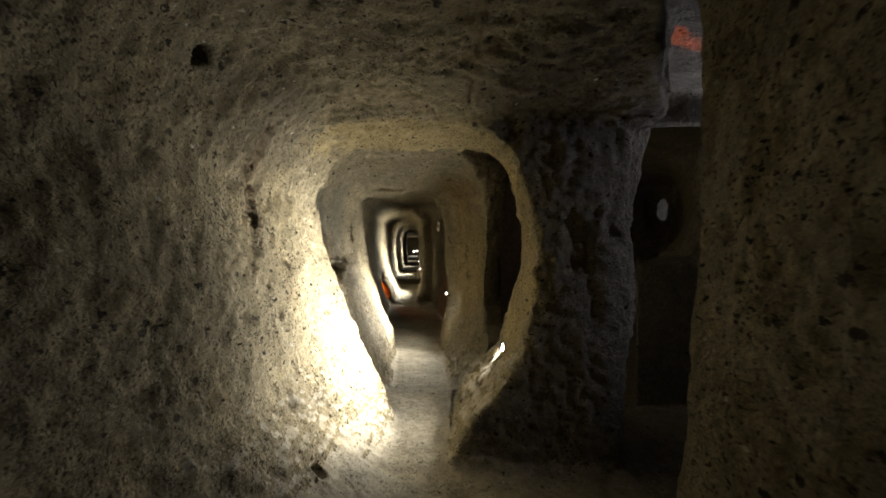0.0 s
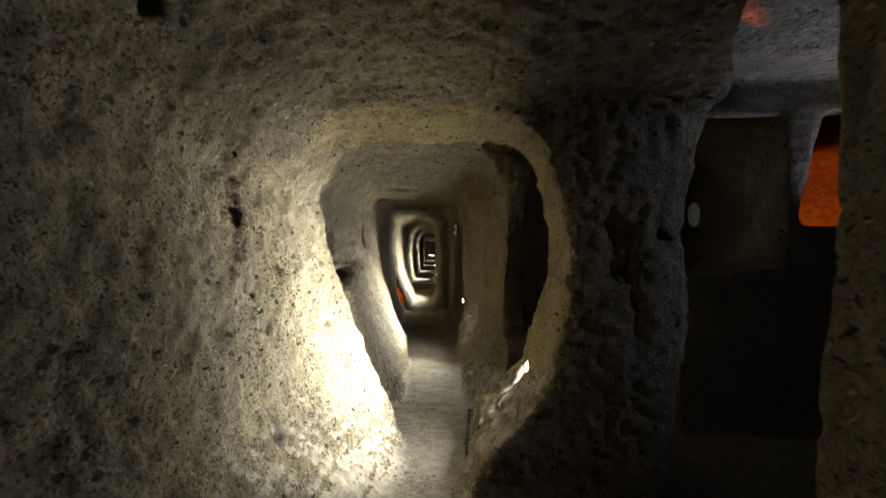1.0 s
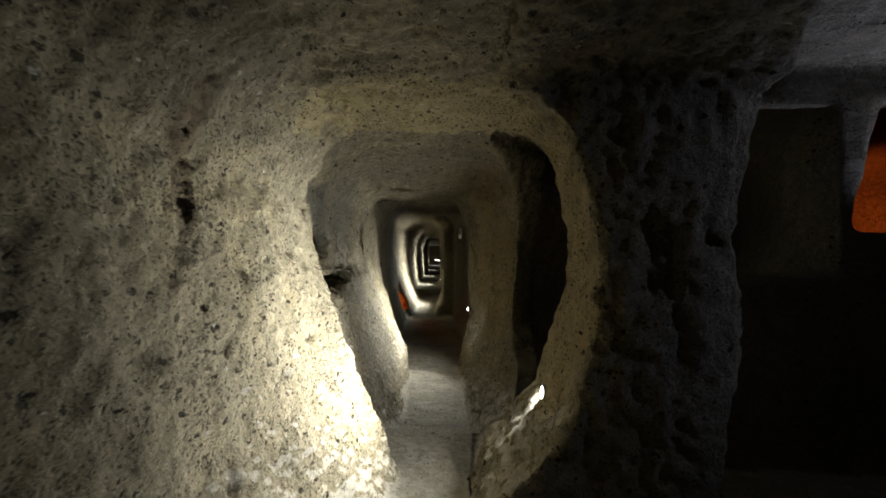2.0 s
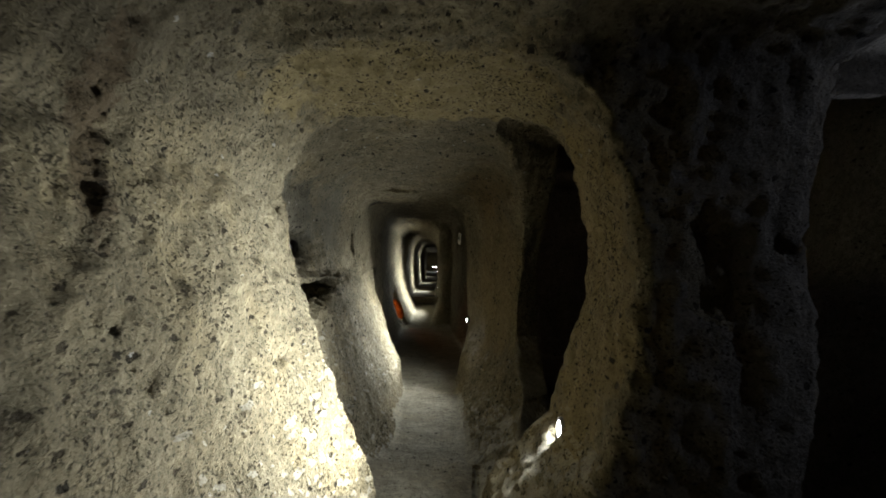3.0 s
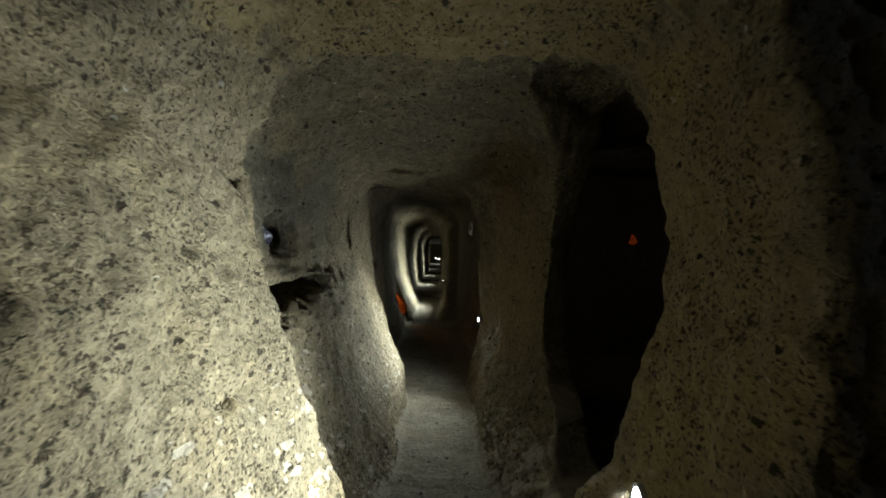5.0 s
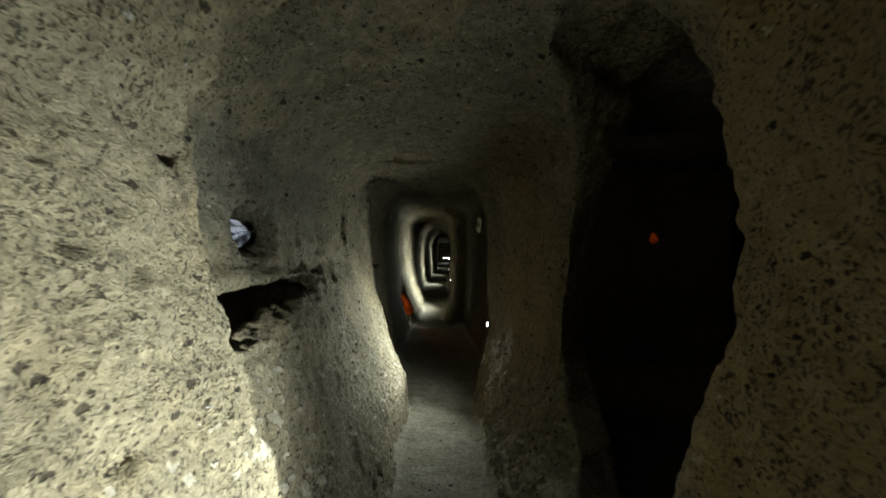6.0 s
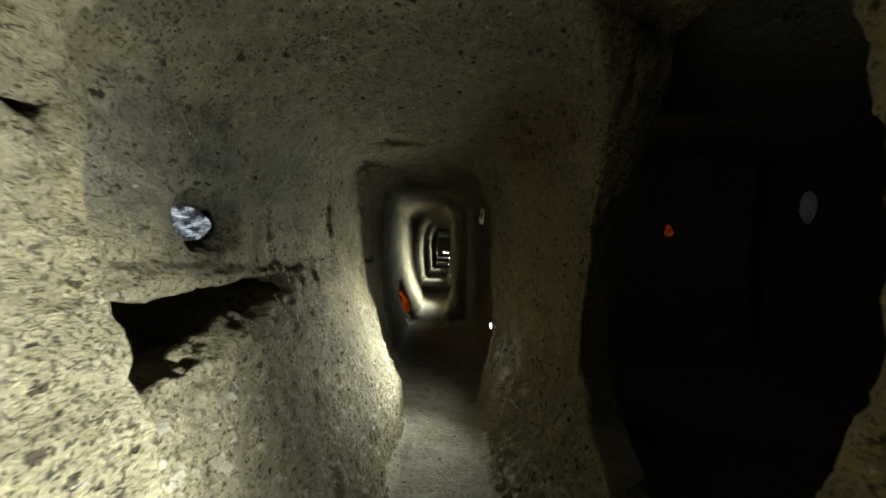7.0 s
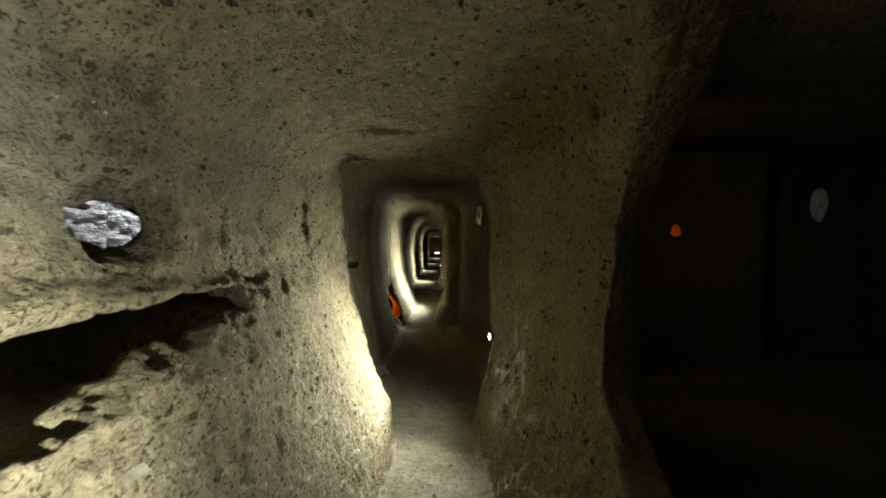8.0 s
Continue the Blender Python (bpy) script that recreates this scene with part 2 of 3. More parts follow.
# the passage, stretch by stretch
entry_l = [(0.15, -0.24), (0.32, -0.44), (0.50, -0.56), (0.65, -0.62), (1.0, -0.66), (1.4, -0.75), (1.62, -0.68), (1.8, -0.55)]
entry_r = [(0.15, 0.42), (0.5, 0.50), (0.9, 0.55), (1.8, 0.57)]
arch_l = [(0.15, -0.30), (0.40, -0.37), (0.66, -0.50), (0.94, -0.645), (1.17, -0.73), (1.42, -0.78), (1.62, -0.69), (1.8, -0.55)]
arch_r = [(0.15, 0.05), (0.33, 0.10), (0.46, 0.19), (0.60, 0.33), (0.81, 0.42), (1.08, 0.485), (1.31, 0.475), (1.54, 0.43), (1.68, 0.37), (1.75, 0.29), (1.82, 0.15)]
front_r = [(0.15, 0.02), (0.33, 0.10), (0.48, 0.24), (0.65, 0.36), (0.85, 0.40), (1.1, 0.42), (1.3, 0.40), (1.54, 0.33), (1.68, 0.22), (1.8, 0.05)]
tube(-1.5, 1.985, (entry_l, entry_r, 0.15, 1.76), (entry_l, entry_r, 0.15, 1.78), 0.16, 0.08)
tube(1.90, 2.70, (entry_l, front_r, 0.15, 1.77), (arch_l, arch_r, 0.14, 1.755), 0.12, 0.015, k=0.04)
hall_l = [(0.05, -0.44), (0.30, -0.54), (0.57, -0.64), (0.86, -0.74), (1.00, -0.80), (1.10, -0.89), (1.30, -0.93), (1.55, -0.93), (1.70, -0.80), (1.85, -0.62)]
hall_r = [(0.05, 0.08), (0.30, 0.28), (0.60, 0.42), (1.15, 0.48), (1.40, 0.44), (1.66, 0.30), (1.85, 0.16)]
mid_r = [(0.05, 0.02), (0.30, 0.10), (0.68, 0.23), (1.0, 0.25), (1.40, 0.22), (1.66, 0.14), (1.85, 0.02)]
door_l = [(0.0, -0.54), (0.27, -0.56), (0.57, -0.70), (0.90, -0.83), (1.24, -0.885), (1.50, -0.905), (1.66, -0.905), (1.74, -0.87), (1.8, -0.80)]
door_r = [(0.0, -0.04), (0.25, -0.03), (0.45, 0.01), (0.62, 0.055), (1.05, 0.012), (1.30, 0.010), (1.50, -0.02), (1.70, -0.11), (1.8, -0.20)]
tube(2.62, 3.50, (hall_l, hall_r, 0.05, 1.83), (hall_l, hall_r, 0.03, 1.80), 0.14, 0.01, k=0.008)
tube(3.46, 4.35, (hall_l, hall_r, 0.03, 1.80), (hall_l, mid_r, 0.03, 1.755), 0.14, 0.01, k=0.008)
tube(3.60, 4.90, (hall_l, [(0, 0.0), (2, 0.0)], 0.03, 1.76), (door_l, [(0, -0.05), (1, -0.05), (1.7, -0.18), (2, -0.3)], 0.02, 1.705), 0.05, 0.01, k=0.015)
tube(4.31, 5.24, ([(0, -0.40), (2, -0.40)], mid_r, 0.03, 1.75), ([(0, -0.45), (2, -0.45)], door_r, 0.02, 1.745), 0.05, 0.01, k=0.015)
past_l = [(0.0, -0.68), (0.2, -0.84), (0.6, -0.94), (1.05, -1.01), (1.5, -1.04), (1.7, -1.00), (1.85, -0.90)]
pier_l = [(0.0, -0.70), (0.2, -0.84), (0.6, -0.91), (1.05, -0.98), (1.5, -1.01), (1.8, -0.86)]
tube(4.89, 5.30, (past_l, [(0, -0.05), (1, -0.05), (1.7, -0.18), (2, -0.3)], 0.02, 1.81), None, 0.08, 0.01, k=0.008)
tube(5.20, 6.14, (past_l, [(0, 0.2), (2, 0.16)], 0.02, 1.83), (pier_l, [(0, 0.15), (2, 0.12)], 0.03, 1.78), 0.16, 0.03, k=0.008)
tube(6.06, 8.50, ([(0, -0.86), (0.4, -0.98), (1, -1.07), (2, -1.10)], [(0, 0.1), (2, 0.1)], 0.03, 1.84), ([(0, -0.98), (0.3, -1.07), (0.52, -1.16), (1.18, -1.24), (2, -1.26)], [(0, -0.2), (2, -0.2)], 0.09, 1.93), 0.3, 0.06)
far_l = [(0.1, -0.88), (0.30, -0.97), (0.52, -1.09), (0.8, -1.20), (1.18, -1.25), (1.76, -1.27), (2.0, -1.10)]
far_r = [(0.1, -0.52), (0.40, -0.42), (1.2, -0.40), (1.7, -0.44), (2.0, -0.64)]
tube(8.35, 10.9, (far_l, far_r, 0.10, 1.90), ([(p, q - 0.12) for p, q in far_l], [(p, q - 0.10) for p, q in far_r], 0.26, 1.88), 0.2, 0.03, k=0.3)
long_l = [(0.40, -1.20), (0.60, -1.26), (1.08, -1.31), (1.60, -1.28), (1.9, -1.15)]
long_r = [(0.40, -0.58), (0.60, -0.52), (1.6, -0.52), (1.9, -0.64)]
tube(10.75, 14.3, (long_l, long_r, 0.40, 1.85), ([(p, q - 0.20) for p, q in long_l], [(p, q - 0.26) for p, q in long_r], 0.40, 1.92), 0.2, 0.03)
tube(14.2, 18.3, ([(0.3, -1.36), (1.5, -1.48), (1.9, -1.35)], [(0.3, -0.76), (1.9, -0.76)], 0.47, 1.88), ([(0.3, -1.60), (1.5, -1.70), (1.9, -1.58)], [(0.3, -0.98), (1.9, -0.98)], 0.48, 1.95), 0.2, 0.03)
tube(18.2, 23.2, ([(0.3, -1.50), (1.9, -1.54)], [(0.3, -0.98), (1.9, -0.98)], 0.55, 1.88), ([(0.3, -1.90), (1.9, -1.95)], [(0.3, -1.26), (1.9, -1.26)], 0.56, 1.95), 0.2, 0.03)
tube(23.1, 31.5, ([(0.3, -1.92), (1.9, -1.94)], [(0.3, -1.34), (1.9, -1.34)], 0.64, 1.95), ([(0.3, -2.6), (1.9, -2.6)], [(0.3, -1.7), (1.9, -1.7)], 0.66, 2.05), 0.15, 0.03)
# the trodden walkway that ends in a step
box(-1.2, 0.40, 1.9, 3.16, -0.4, 0.14, 0.012, fill, 0.03)
hole((0.035, 2.05, 0.14), (0.085, 3.12, 0.14), 0.009, 0.014, 0.02, squash=1.8)
# the side room by the pillar, its neighbours and the openings between them
pillar_edge = [(0.1, 0.87), (0.6, 0.88), (1.2, 0.91), (1.5, 0.95), (1.8, 1.02), (2.2, 1.04)]
box(0.35, 1.10, 0.97, 1.98, 0.13, 2.20, 0.08)
tube(-0.8, 2.9, (pillar_edge, [(0, 3.9), (3, 3.9)], 0.10, 2.2), None, 0.04, 0.02)
# the passage's low ceiling runs on to a slanting edge before the pillar
s, x, y, z = window(0.12, 1.12, 0.90, 2.02, 1.70, 2.35, 0.0)
fill(s, np.maximum((x - 0.66 - 0.5 * (y - 1.30)) * 0.9, 1.758 - z).astype(np.float32), 0.07)
s, x, y, z = window(0.7, 1.15, 1.75, 2.35, 0.12, 2.15, 0.0)
union(s, np.maximum(0.77 * (y - 1.97) - 0.64 * (x - 0.80 - 0.05 * np.clip(z - 1.0, 0, 1)), np.maximum(x - 1.15, np.maximum(np.maximum(y - 2.3, 1.75 - y), np.maximum((z - 1.69 - 0.35 * (x - 0.85)) * 0.9, 0.14 - z)))).astype(np.float32), 0.05)
box(0.57, 0.69, 1.90, 2.01, 1.05, 1.27, 0.03, k=0.05)
box(0.757, 0.80, 1.85, 1.985, 1.22, 1.41, 0.015)
box(0.86, 0.93, 1.95, 2.07, 1.12, 1.27, 0.02)
box(1.38, 1.90, 2.7, 4.3, 1.08, 1.97, 0.05)
hole((1.46, 2.95, 1.44), (3.40, 6.70, 1.76), 0.27, 0.27, squash=1.5)
tube(2.7, 3.75, ([(1.3, 1.88), (2.0, 2.04)], [(1.3, 2.40), (2.0, 2.40)], 1.33, 2.0), ([(1.3, 2.36), (2.0, 2.50)], [(1.3, 3.5), (2.0, 3.5)], 1.34, 2.05), 0.05, 0.03)
tube(3.5, 5.6, ([(0, 2.15), (3, 2.15)], [(0, 5.3), (3, 5.3)], 0.4, 2.2), ([(0, 3.4), (3, 3.4)], [(0, 5.3), (3, 5.3)], 0.4, 2.2), 0.15, 0.1)
tube(2.8, 6.35, ([(0, 0.51), (3, 0.51)], [(0, 1.22), (3, 1.22)], 0.05, 1.9), ([(0, 0.6), (3, 0.6)], [(0, 3.6), (3, 3.6)], 0.05, 2.15), 0.12, 0.1)
box(1.56, 2.02, 3.2, 4.0, 1.40, 1.97, 0.05)
tube(6.3, 6.85, ([(0, 2.6), (3, 2.6)], [(0, 3.7), (3, 3.7)], 0.3, 2.15), None, 0.12, 0.05)
hole((3.42, 6.75, 1.77), (3.62, 7.15, 1.78), 0.075, 0.09, squash=2.3)
box(3.2, 4.7, 7.1, 8.3, 1.2, 2.2, 0.1)
hole((1.74, 6.25, 1.42), (1.90, 6.62, 1.42), 0.045, 0.06, squash=1.2)
hole((1.73, 6.25, 1.47), (1.90, 6.62, 1.49), 0.024, 0.04, squash=1.4)
box(1.5, 2.4, 6.55, 7.2, 1.1, 1.8, 0.08)
gap_far = [(0.3, 3.15), (0.41, 3.30), (0.50, 3.57), (0.69, 3.78), (0.95, 3.79), (1.28, 3.73), (1.44, 3.62), (1.55, 3.50), (1.66, 3.36), (1.80, 3.22)]
near_y = [(0, 2.63), (2, 2.63)]
tube(0.14, 0.9, (near_y, [(h, y - 0.18) for h, y in gap_far], 0.28, 1.87), (near_y, [(h, y + 0.60) for h, y in gap_far], 0.28, 1.87), 0.06, 0.03, across=True, k=0.03)
# the niche, the round window and the room behind it, the low hole, and the lamps' recesses
tube(2.76, 3.62, ([(0, -1.15), (2, -1.15)], [(0, -0.6), (2, -0.6)], 0.845, 1.03), ([(0, -0.95), (2, -0.95)], [(0, -0.6), (2, -0.6)], 0.995, 1.045), 0.01, 0.02, k=0.02)
box(-1.26, -0.83, 2.78, 3.48, 0.76, 1.03, 0.04, k=0.02)
hole((-0.86, 3.25, 1.235), (-1.00, 3.22, 1.215), 0.165, 0.10, squash=0.75)
hole((-0.95, 3.21, 1.215), (-1.18, 3.50, 1.215), 0.088, 0.08, squash=0.66)
box(-2.7, -1.10, 3.2, 4.7, 1.08, 2.1, 0.03)
box(-1.27, -0.95, 7.9, 8.42, 0.10, 0.66, 0.06)
for x0, z0 in ((-1.12, 0.43), (-1.06, 0.35), (-1.00, 0.27)):
    hole((x0, 8.36, z0), (-1.58, 9.4, 0.30), 0.062, 0.12, squash=1.3)
box(-2.6, -1.45, 9.2, 10.4, -0.1, 0.9, 0.1)
hole((0.28, 2.40, 0.585), (0.43, 2.43, 0.575), 0.035, 0.03, squash=1.5)
# the broken lip of the niche
chips = random.Random(5)
for i in range(60):
    u = chips.random()
    p = Vector((-0.73 - 0.07 * chips.random(), 2.82 + 0.70 * u, 0.845 + 0.13 * u + 0.02 * chips.random()))
    hole(p, p + Vector((-0.04 - 0.05 * chips.random(), 0.07 * chips.random() - 0.03, 0.01)), 0.004 + 0.009 * chips.random() ** 2, 0.005, k=0.01, squash=0.6)
# old peg holes and broken hollows
hole((0.14, 3.67, 1.64), (0.38, 3.74, 1.66), 0.035, 0.025, k=0.02)
hole((-0.955, 5.30, 1.05), (-1.03, 5.75, 1.06), 0.05, 0.05, k=0.015, squash=0.6)
hole((-0.74, 2.52, 1.36), (-0.84, 2.60, 1.35), 0.035, 0.02, k=0.02, squash=0.7)
hole((-0.44, 1.60, 0.33), (-0.52, 1.62, 0.30), 0.03, 0.02, k=0.02)
hole((-0.62, 1.17, 1.66), (-0.74, 1.15, 1.70), 0.035, 0.03, k=0.02)
for i in range(75):
    z = 1.14 + 0.52 * chips.random()
    p = Vector((float(wall_line(z, entry_l)) + 0.004, 1.66 + 0.05 * (z - 1.4) + 0.06 * (chips.random() - 0.5), z))
    hole(p, p + Vector((-0.014, 0.012, 0.03 * chips.random())), 0.004 + 0.008 * chips.random() ** 2, 0.004, k=0.012)
for i in range(34):
    u = chips.random()
    z = 1.08 - 0.34 * u + 0.03 * (chips.random() - 0.5)
    p = Vector((float(wall_line(z, entry_l)) + 0.004, 1.60 + 0.25 * u + 0.04 * (chips.random() - 0.5), z))
    hole(p, p + Vector((-0.014, 0.010, -0.02 * chips.random())), 0.005 + 0.011 * chips.random() ** 2, 0.005, k=0.012)


def hashed(i, j, k, seed):
    h = (i * 374761393 + j * 668265263 + k * 2147483647 + seed * 1274126177) & 0xFFFFFFFF
    h = ((h ^ (h >> 13)) * 1274126177) & 0xFFFFFFFF
    return ((h ^ (h >> 16)) & 0xFFFF).astype(np.float32) / 65535.0


def lumps(p, size, seed):
    """Smooth noise from -1 to 1 at the points p, of about that size in metres (one number or three)."""
    q = p / np.array(size, np.float32)
    c = np.floor(q).astype(np.int64)
    f = (q - c).astype(np.float32)
    f = f * f * (3 - 2 * f)
    out = 0
    for a in (0, 1):
        for b in (0, 1):
            for d in (0, 1):
                w = (f[:, 0] if a else 1 - f[:, 0]) * (f[:, 1] if b else 1 - f[:, 1]) * (f[:, 2] if d else 1 - f[:, 2])
                out = out + w * hashed(c[:, 0] + a, c[:, 1] + b, c[:, 2] + d, seed)
    return out * 2 - 1


def pits(p, size, share, seed):
    """Depth from 0 to 1 of scattered round pits at the points p."""
    q = p / size
    c = np.floor(q).astype(np.int64)
    out = np.zeros(len(p), np.float32)
    for a in (-1, 0, 1):
        for b in (-1, 0, 1):
            for d in (-1, 0, 1):
                i, j, k = c[:, 0] + a, c[:, 1] + b, c[:, 2] + d
                at = np.stack([i + hashed(i, j, k, seed), j + hashed(i, j, k, seed + 1), k + hashed(i, j, k, seed + 2)], 1)
                r = 0.12 + 0.30 * hashed(i, j, k, seed + 3)
                e = 1 - ((q - at) ** 2).sum(1) / (r * r)
                out = np.maximum(out, np.where(hashed(i, j, k, seed + 4) < share, np.clip(e, 0, 1), 0))
    return out


def rock_surface():
    """Points and four-cornered faces of the surface where FIELD is zero (one point in each cell that it crosses)."""
    inside = FIELD < 0
    n = [g - 1 for g in FIELD.shape]
    count = np.zeros(n, np.int8)
    corners = [(a, b, c) for a in (0, 1) for b in (0, 1) for c in (0, 1)]
    for a, b, c in corners:
        count += inside[a:n[0] + a, b:n[1] + b, c:n[2] + c]
    I, J, K = np.nonzero((count > 0) & (count < 8))
    ids = np.full(n, -1, np.int32)
    ids[I, J, K] = np.arange(len(I))
    v = {q: FIELD[I + q[0], J + q[1], K + q[2]] for q in corners}
    total, hits = np.zeros((len(I), 3), np.float32), np.zeros(len(I), np.float32)
    for q in corners:
        for axis in range(3):
            if q[axis] == 0:
                w = tuple(1 if i == axis else q[i] for i in range(3))
                cross = (v[q] < 0) != (v[w] < 0)
                t = np.where(cross, v[q] / np.where(cross, v[q] - v[w], 1), 0)
                at = np.tile(np.array(q, np.float32), (len(I), 1))
                at[:, axis] = t
                total += np.where(cross[:, None], at, 0)
                hits += cross
    at = total / hits[:, None]
    points = np.stack([g[i] + at[:, d] * (g[i + 1] - g[i]) for d, (g, i) in enumerate(((GX, I), (GY, J), (GZ, K)))], 1)
    faces = []
    for axis in range(3):
        lo = tuple(slice(0 if i == axis else 1, -1) for i in range(3))
        hi = tuple(slice(1 if i == axis else 1, None if i == axis else -1) for i in range(3))
        first, second = inside[lo], inside[hi]
        e = np.nonzero(first != second)
        i = [e[d] + (0 if d == axis else 1) for d in range(3)]
        u, w = (axis + 1) % 3, (axis + 2) % 3

        def cell(du, dw):
            c = [x.copy() for x in i]
            c[u] -= du
            c[w] -= dw
            return ids[c[0], c[1], c[2]]

        quad = np.stack([cell(1, 1), cell(0, 1), cell(0, 0), cell(1, 0)], 1)
        flip = first[e]
        quad[flip] = quad[flip][:, ::-1]
        faces.append(quad)
    return points, np.concatenate(faces)


def normals_of(p, f):
    n = np.cross(p[f[:, 2]] - p[f[:, 0]], p[f[:, 3]] - p[f[:, 1]])
    out = np.zeros_like(p)
    for c in range(4):
        for d in range(3):
            out[:, d] += np.bincount(f[:, c], n[:, d], len(p)).astype(np.float32)
    return out / np.maximum(np.linalg.norm(out, axis=1, keepdims=True), 1e-12), n


def mesh_from(name, points, faces, normals):
    used, f = np.unique(faces, return_inverse=True)
    f = f.reshape(faces.shape)
    me = bpy.data.meshes.new(name)
    me.vertices.add(len(used))
    me.vertices.foreach_set("co", points[used].ravel())
    me.loops.add(f.size)
    me.loops.foreach_set("vertex_index", f.astype(np.int32).ravel())
    me.polygons.add(len(f))
    me.polygons.foreach_set("loop_start", np.arange(0, f.size, 4, dtype=np.int32))
    me.update(calc_edges=True)
    me.polygons.foreach_set("use_smooth", np.ones(len(f), bool))
    me.normals_split_custom_set_from_vertices(normals[used])
    return me


POINTS, FACES = rock_surface()
NORMALS, _ = normals_of(POINTS, FACES)
X, Y, Z = POINTS.T
trodden = np.clip((NORMALS[:, 2] - 0.5) * 3, 0, 1) * np.clip((0.75 - Z) * 4, 0, 1)
lip = np.clip(1 - np.abs(Z - 0.86 - 0.18 * (Y - 2.82)) / 0.10, 0, 1) * (X < -0.5) * np.clip((Y - 2.72) * 6, 0, 1) * np.clip((3.9 - Y) * 6, 0, 1)
pillar = np.clip((X - 0.40) * 10, 0, 1) * np.clip((2.5 - Y) * 4, 0, 1)
plain_wall = (X > 1.1) & (X < 3.0) & (Y > 2.6) & (Y < 3.4)
calm = (1 - 0.8 * trodden) * (1 - 0.75 * plain_wall) * (0.5 + 0.5 * np.clip((Y - 0.8) * 1.6, 0, 1))
deep = np.clip((Y - 3.1) * 3, 0, 1)
shift = 0.018 * lumps(POINTS, 0.42, 1) + 0.010 * lumps(POINTS, 0.17, 2)
shift += (0.013 - 0.006 * pillar) * (1 - 0.65 * deep) * lumps(POINTS, 0.075, 3) + (0.0095 - 0.002 * pillar) * (1 - 0.4 * deep) * lumps(POINTS, 0.036, 4) + 0.0055 * lumps(POINTS, 0.021, 8)
overhead = np.clip((-NORMALS[:, 2] - 0.3) * 3, 0, 1) * np.clip((3.0 - Y) * 2, 0, 1) * (Z > 1.3)
shift += overhead * (0.006 * lumps(POINTS, 0.045, 17) + 0.006 * lumps(POINTS, 0.024, 18))
shift += 0.004 * lumps(POINTS, (0.05, 0.16, 0.30), 5) + pillar * (0.004 * lumps(POINTS + 0.7 * np.stack([0 * X, 0 * X, X], 1), (0.09, 0.09, 0.04), 6) + 0.006 * lumps(POINTS, (0.035, 0.035, 0.22), 16) + 0.005 * lumps(POINTS, 0.023, 19)) + lip * (0.028 * lumps(POINTS, (0.07, 0.08, 0.04), 10) + 0.020 * lumps(POINTS, 0.034, 13))
crust = np.clip((Y - 2.75) * 5, 0, 1) * np.clip((4.6 - Y) * 3, 0, 1) * np.clip((-0.45 - X) * 5, 0, 1) * np.clip((Z - 1.02) * 6, 0, 1)
shift += crust * (0.006 * lumps(POINTS, 0.09, 14) + 0.006 * lumps(POINTS, 0.045, 15))
rough_ground = POINTS + 0.02 * lumps(POINTS, 0.03, 7)[:, None]
inner = np.clip((Y - 2.7) * 8, 0, 1)
shift -= (1 - 0.9 * pillar) * (0.013 * (1 - inner) * pits(rough_ground, 0.12, 0.09, 20) + 0.010 * (1 - 0.9 * inner) * pits(rough_ground, 0.065, 0.28, 30))
hewn = (X < -1.3) & (Y > 2.9) & (Y < 4.9)
shift += hewn * (0.012 * lumps(POINTS, (0.07, 0.06, 0.035), 11) + 0.011 * lumps(POINTS, (0.045, 0.04, 0.026), 12))
POINTS = POINTS + NORMALS * (-shift * calm)[:, None]
NORMALS, _ = normals_of(POINTS, FACES)
MID = POINTS[FACES].mean(1)
_, FN = normals_of(POINTS, FACES)
UP = FN[:, 2] / np.maximum(np.linalg.norm(FN, axis=1), 1e-12)
axis_x = np.interp(MID[:, 1], [-1.6, 2.6, 5.4, 8.7, 12, 18, 31.5], [-0.08, -0.15, -0.42, -0.80, -0.95, -1.25, -2.1])
side = ((MID[:, 0] > 0.66) & (MID[:, 1] < 8.6)) | ((MID[:, 0] > 0.41) & (MID[:, 1] < 1.985) & (MID[:, 1] > 1.0))
beyond = ((MID[:, 0] < -1.38) & (MID[:, 1] > 2.7) & (MID[:, 1] < 5.0)) | ((MID[:, 0] < -1.5) & (MID[:, 1] > 8.8) & (MID[:, 1] < 10.8))
under = (UP > 0.62) & (MID[:, 2] < 0.8) & ~beyond
over = (UP < -0.55) & (MID[:, 2] > 1.45) & ~beyond
right = MID[:, 0] > axis_x
ragged = 0.012 * lumps(MID, 0.03, 9)
strip = (np.abs(MID[:, 1] - 5.15 + ragged) < 0.017) & (MID[:, 0] > -0.2) & (MID[:, 0] < 0.2) & (MID[:, 2] > 0.30 + 2 * ragged) & (MID[:, 2] < 0.58 + ragged)
strip &= right
part_of = np.select([strip, beyond, under & side, over & side, side, under, over, right], [8, 0, 1, 2, 3, 4, 5, 6], 7)
